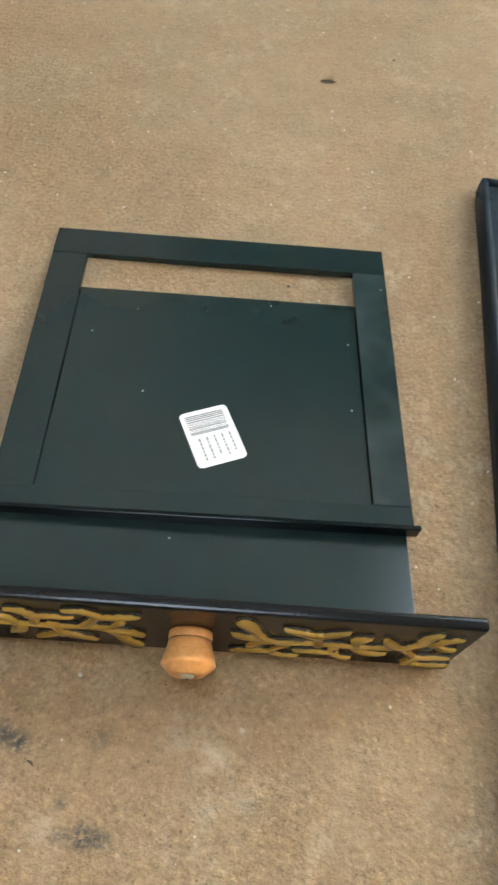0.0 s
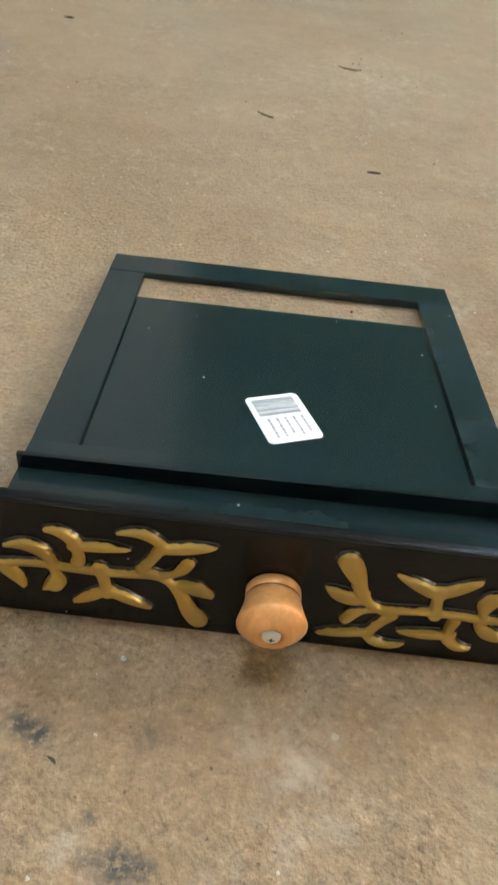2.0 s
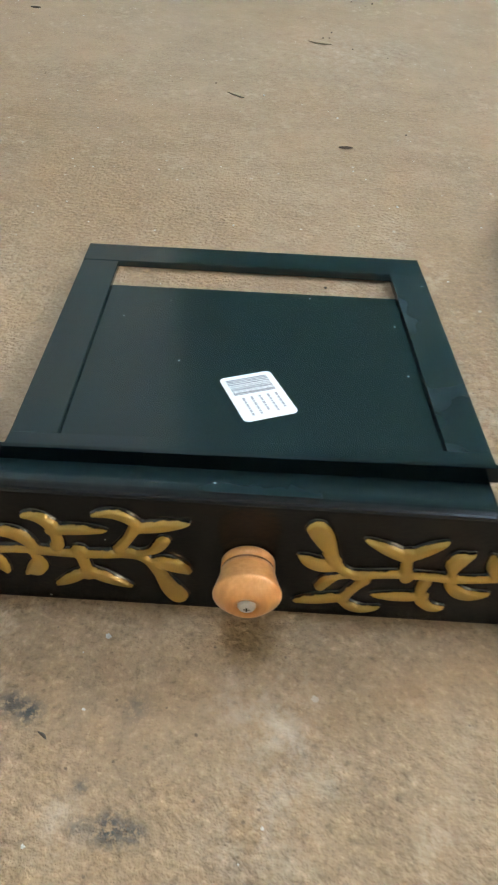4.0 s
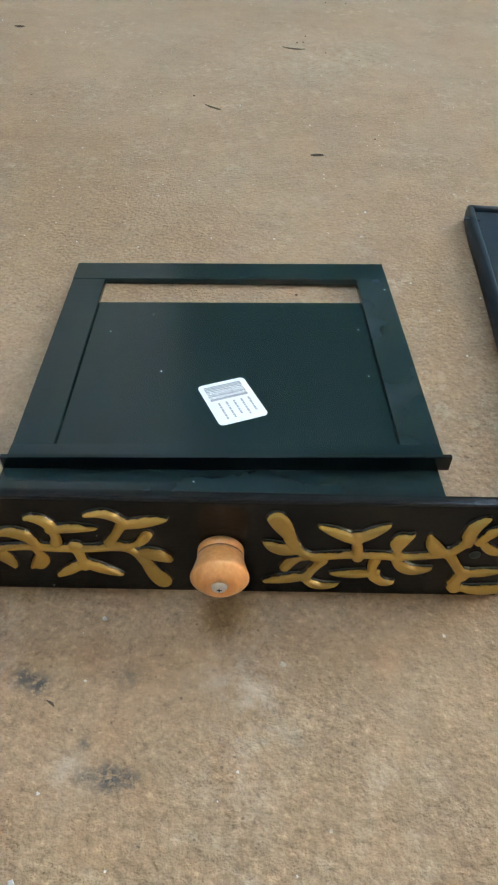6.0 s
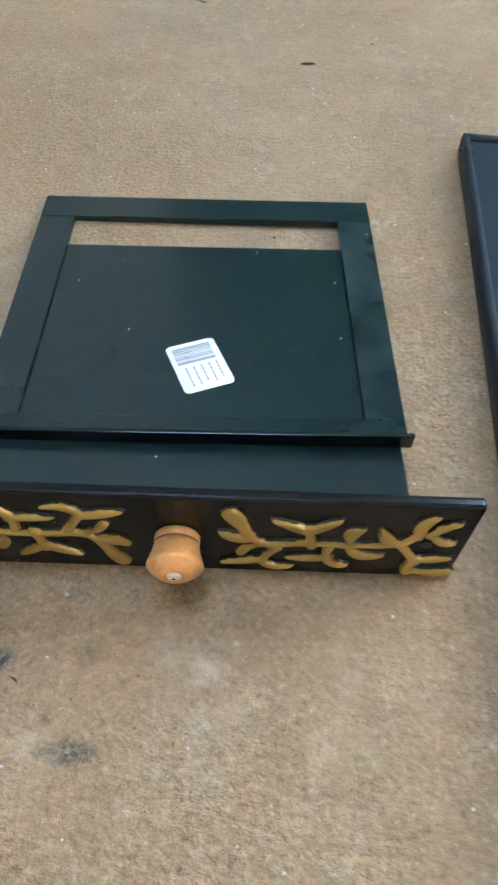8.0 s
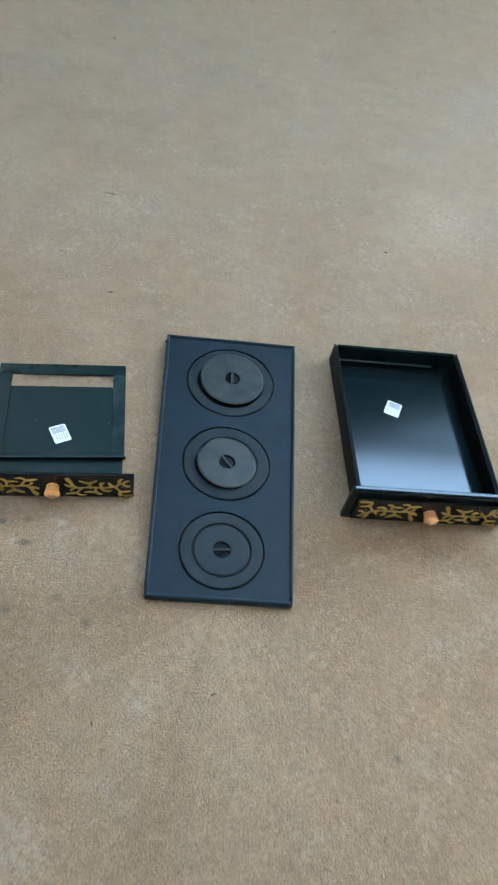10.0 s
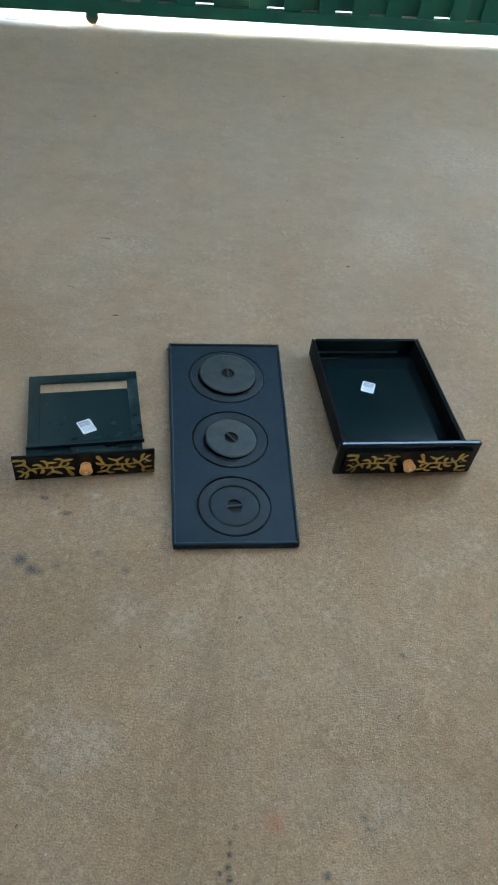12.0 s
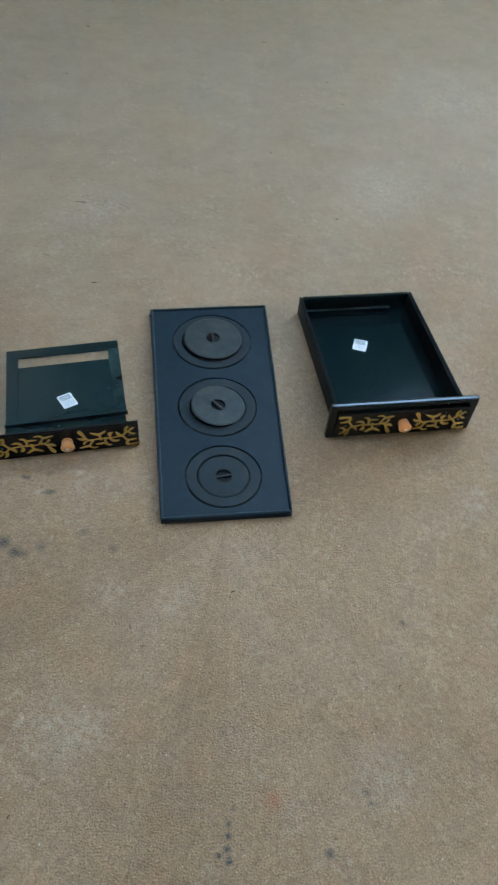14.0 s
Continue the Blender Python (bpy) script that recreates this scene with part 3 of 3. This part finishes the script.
# ---- stove top plate ----
def stove_plate():
    g = thing("stove_plate", "dark blue-grey cast iron stove top plate with three burner lids", "stove plate", pose(0, 0, 0))
    L, n, f, cx = 0.7505, 0.1565, 0.175, 0.0147
    def at(u, v):
        """u from -1 to 1 across, v from 0 to 1 along."""
        return (0.002 + cx * v + u * (n + (f - n) * v), L * v + 0.0037 * u * v)
    def outline(inset, z):
        iu, iv = inset / 0.165, inset / L
        return [(*at(-1 + iu, iv), z), (*at(1 - iu, iv), z), (*at(1 - iu, 1 - iv), z), (*at(-1 + iu, 1 - iv), z)]
    burners = ((0.0155, 0.604, 0.1142, 0.083, 0.003, 0.007, 0.0030, 0.4, 1.6, 90), (0.0094, 0.351, 0.1060, 0.0715, 0.000, -0.005, 0.0105, -1.0, 4.0, 128), (0.0038, 0.1205, 0.0960, 0.063, 0, 0, 0.0, 0, 0, 8))
    # the slab is cut out round each burner
    bm, loops = bmesh.new(), [outline(0.003, 0.0165)]
    for x, y, r, *_ in burners:
        loops.append([(x + r * math.cos(math.pi * k / 36), y + r * math.sin(math.pi * k / 36), 0.0165) for k in range(72)])
    for loop in loops:
        vs = [bm.verts.new(c) for c in loop]
        for p, q in zip(vs, vs[1:] + vs[:1]):
            bm.edges.new((p, q))
    bmesh.ops.triangle_fill(bm, edges=bm.edges[:], use_beauty=True)
    out = bmesh.ops.extrude_face_region(bm, geom=bm.faces[:])
    for v in out["geom"]:
        if isinstance(v, bmesh.types.BMVert):
            v.co.z -= 0.0125
    part("slab", bm, M_IRON, g)
    # near-black sheet added under the cut-outs, so the joints look deep
    part("bed", hexa(outline(0.004, 0.0), outline(0.004, 0.0038)), M_GROOVE, g)
    # raised rim, a little uneven as cast
    for a, b in ((0, 1), (1, 2), (2, 3), (3, 0)):
        bm, rows, steps = bmesh.new(), [], 26
        for k in range(steps + 1):
            ring = []
            for inset, z in ((0.0, 0.0015), (-0.0006, 0.0120), (0.0008, 0.0200), (0.0026, 0.0216), (0.0056, 0.0214), (0.0074, 0.0200), (0.0086, 0.0160)):
                q = outline(inset, z)
                p = Vector(q[a]).lerp(Vector(q[b]), k / steps)
                wave = noise.noise(Vector((p.x * 14, p.y * 14, 3.0 + z * 20))) * 0.0009
                p += Vector((wave, wave * 0.7, wave * 0.5 if z > 0.01 else 0))
                if k in (0, steps):
                    middle = Vector((*at(0, 0.5), p.z))
                    p += (middle - p).normalized() * max(0.0, 0.0024 - inset)
                ring.append(bm.verts.new(p))
            rows.append(ring)
        for m, n2 in zip(rows, rows[1:]):
            for c in range(len(m)):
                d = (c + 1) % len(m)
                bm.faces.new((m[c], m[d], n2[d], n2[c]))
        bm.faces.new(rows[0])
        bm.faces.new(rows[-1][::-1])
        part("rim", bm, M_IRON, g, smooth=True)
    for x, y, r, lid_r, dx, dy, lift, tx, ty, spin in burners:
        z = 0.0165
        part("burner_ring", lathe([(lid_r + 0.0026, 0.005), (lid_r + 0.0026, z - 0.0008), (lid_r + 0.0040, z + 0.0004), (r - 0.0062, z + 0.0006), (r - 0.0044, z - 0.0004), (r - 0.0038, 0.005)], 72), M_RINGIRON, g, m=pose(x, y, 0))
        lid_bm = lathe([(0.0195, 0.0006), (0.0195, 0.0054), (0.0215, 0.0063), (lid_r * 0.6, 0.0066), (lid_r - 0.004, 0.0060), (lid_r, 0.0042), (lid_r - 0.001, 0.0006), (0.0195, 0.0006)], 72)
        lid = part("burner_lid", lid_bm, M_LID if lift else M_RINGIRON, g, "loose iron burner lid" if lift else "seated iron burner lid",
                   pose(x + dx, y + dy, z + lift * 0.5, tx, ty, 0) @ pose(0, 0, 0, 0, 0, spin) if lift else pose(x + dx, y + dy, z - 0.0060, 0, 0, spin))
        # lid well coloured near-black for the shade in its hollow
        part("well", lathe([(0.0196, 0.0052), (0.0178, 0.0008), (0.009, -0.0005), (0, -0.0006)], 28), M_GROOVE, lid)
        part("grip", block(-0.0196, 0.0196, -0.0026, 0.0026, 0.0014, 0.0066, 0.0006), M_LID, lid)
    part("mark", block(-0.012, 0.004, -0.004, 0.004, 0.0164, 0.0172, 0.0003), M_IRON, g, m=pose(-0.150, 0.722, 0))
    return g


stove_plate()


# ---- deep drawer ----
def deep_drawer():
    g = thing("oven_drawer", "glossy black enamelled stove drawer with gilded front and wooden knob", "stove drawer", pose(0.479, 0.242, 0, 0, 0, 1.4))
    part("front_panel", block(-0.1965, 0.1975, -0.002, 0.014, 0.0, 0.121, 0.0062, segs=4), M_BOX, g)
    casting(g, front=-0.0105, foot=0.013)
    knob(g, (0.001, -0.0105, 0.0575))
    W, D = 0.1745, 0.502
    bed = lambda v: 0.030 - 0.054 * (v - 0.016)
    def slab(u0, u1, v0, v1, low, high, bevel=0.0012):
        lay = lambda u, v, z: (u - 0.006 * v, v + 0.014 * u * v / D, bed(v) + z)
        return hexa([lay(u0, v0, low), lay(u1, v0, low), lay(u1, v1, low), lay(u0, v1, low)],
                    [lay(u0, v0, high), lay(u1, v0, high), lay(u1, v1, high), lay(u0, v1, high)], bevel)
    part("bottom", slab(-W, W, 0.0165, D, -0.003, 0.0, 0.0005), M_BOX, g)
    for s in (-1, 1):
        a, b = sorted((s * W, s * (W - 0.010)))
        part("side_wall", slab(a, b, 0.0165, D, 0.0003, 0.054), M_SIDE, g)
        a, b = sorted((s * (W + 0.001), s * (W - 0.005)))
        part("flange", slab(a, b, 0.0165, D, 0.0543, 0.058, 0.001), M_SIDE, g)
    part("back_wall", slab(-W + 0.0103, W - 0.0103, D - 0.010, D, 0.0003, 0.058), M_BOX, g)
    part("weld_bead", slab(-W + 0.018, W - 0.06, D - 0.0145, D - 0.0101, 0.0095, 0.0135, 0.0014), M_WELD, g, "bright weld line")
    sticker(g, pose(-0.022, 0.330, bed(0.336) + 0.0003, math.degrees(math.atan(-0.054)), 0, 0) @ pose(0, 0, 0, 0, 0, -23), 0.040, 0.050)
    return g


deep_drawer()


# ---- litter on the floor ----
def dry_bit(x, y, length, turn, name="dry_leaf", label="small dark dry leaf fragment on the concrete"):
    """A curled sliver of leaf or twig."""
    bm = bmesh.new()
    n, rows = 7, []
    for i in range(n + 1):
        s = i / n - 0.5
        w = length * (0.14 if name == "dry_leaf" else 0.022) * (1 - (2 * s) ** 2 * 0.85)
        z = 0.0012 + length * 0.06 * (2 * s) ** 2
        bow = length * 0.10 * math.cos(3 * s)
        rows.append([bm.verts.new(c) for c in ((s * length, bow - w, z), (s * length, bow, z + w * 0.7 + 0.0006), (s * length, bow + w, z), (s * length, bow, 0.0002 if abs(s) < 0.3 else z - 0.0006))])
    for a, b in zip(rows, rows[1:]):
        for k in range(4):
            bm.faces.new((a[k], a[(k + 1) % 4], b[(k + 1) % 4], b[k]))
    bm.faces.new(rows[0])
    bm.faces.new(rows[-1][::-1])
    ob = part(name, bm, M_TWIG if name == "dry_leaf" else M_STALK, None, m=pose(x, y, 0.0, 0, 0, turn))
    return tagged(ob, label, "leaf litter" if name == "dry_leaf" else "twig", "litter on the floor")


for x, y, length, turn in ((-0.326, 0.900, 0.017, 8), (0.5097, 1.228, 0.016, -10), (-0.397, 2.858, 0.018, 0), (0.335, 1.684, 0.010, 30), (0.444, 2.720, 0.016, 10),
                           (0.676, 2.299, 0.014, -15), (0.709, 2.092, 0.013, 20), (-0.477, 2.345, 0.013, 0), (-0.395, -0.132, 0.007, 40), (-0.003, -0.187, 0.012, 25),
                           (-0.228, -0.248, 0.008, 80), (-0.444, -0.591, 0.010, 60), (0.317, -0.426, 0.009, 20), (-0.881, 1.394, 0.018, 5), (-0.458, 0.147, 0.006, -30)):
    dry_bit(x, y, length, turn)
for x, y, length, turn in ((-0.376, 1.343, 0.040, -9), (-0.481, 1.046, 0.030, -32)):
    dry_bit(x, y, length, turn, "twig", "thin brown dry twig on the concrete")


def grit(name, material, count, seed, small, large, places=()):
    """Loose crumbs lying on the slab, as one scatter."""
    rng = random.Random(seed)
    verts, faces = [], []
    spots = [(x, y, 0.0018) for x, y in places]
    spots += [(rng.uniform(-1.1, 1.4), rng.uniform(-0.9, 3.2), rng.uniform(small, large) * rng.uniform(0.6, 1)) for _ in range(count)]
    for x, y, r in spots:
        k = len(verts)
        for i in range(5):
            a = 2 * math.pi * i / 5 + rng.uniform(-0.3, 0.3)
            verts.append((x + r * math.cos(a) * rng.uniform(0.7, 1.3), y + r * math.sin(a) * rng.uniform(0.7, 1.3), 0.0002))
        for i in range(5):
            a = 2 * math.pi * i / 5 + rng.uniform(-0.3, 0.3)
            verts.append((x + 0.6 * r * math.cos(a), y + 0.6 * r * math.sin(a), r * rng.uniform(0.7, 1.1)))
        faces += [(k + i, k + (i + 1) % 5, k + 5 + (i + 1) % 5, k + 5 + i) for i in range(5)]
        faces.append(tuple(k + 5 + i for i in range(5)))
    me = bpy.data.meshes.new(name)
    me.from_pydata(verts, [], faces)
    me.materials.append(material)
    return tagged(new(name, me), "scattered loose crumbs of grit on the concrete", "grit", kind="stuff")


grit("pale_grit", M_STONE, 160, 3, 0.0008, 0.0022, ((-0.836, 2.316), (-0.781, 2.314), (-0.335, -0.234), (-0.163, -0.513), (-0.443, 1.063), (-0.926, 1.432), (-0.441, 0.203)))
grit("dark_grit", M_TWIG, 220, 4, 0.0008, 0.0022, ((0.520, 2.84), (0.444, 2.706), (0.380, 1.489), (0.609, 1.474), (0.549, 1.481), (-0.372, 1.385), (0.041, 0.952), (-0.227, -0.251), (-0.011, -0.198), (0.314, -0.430)))
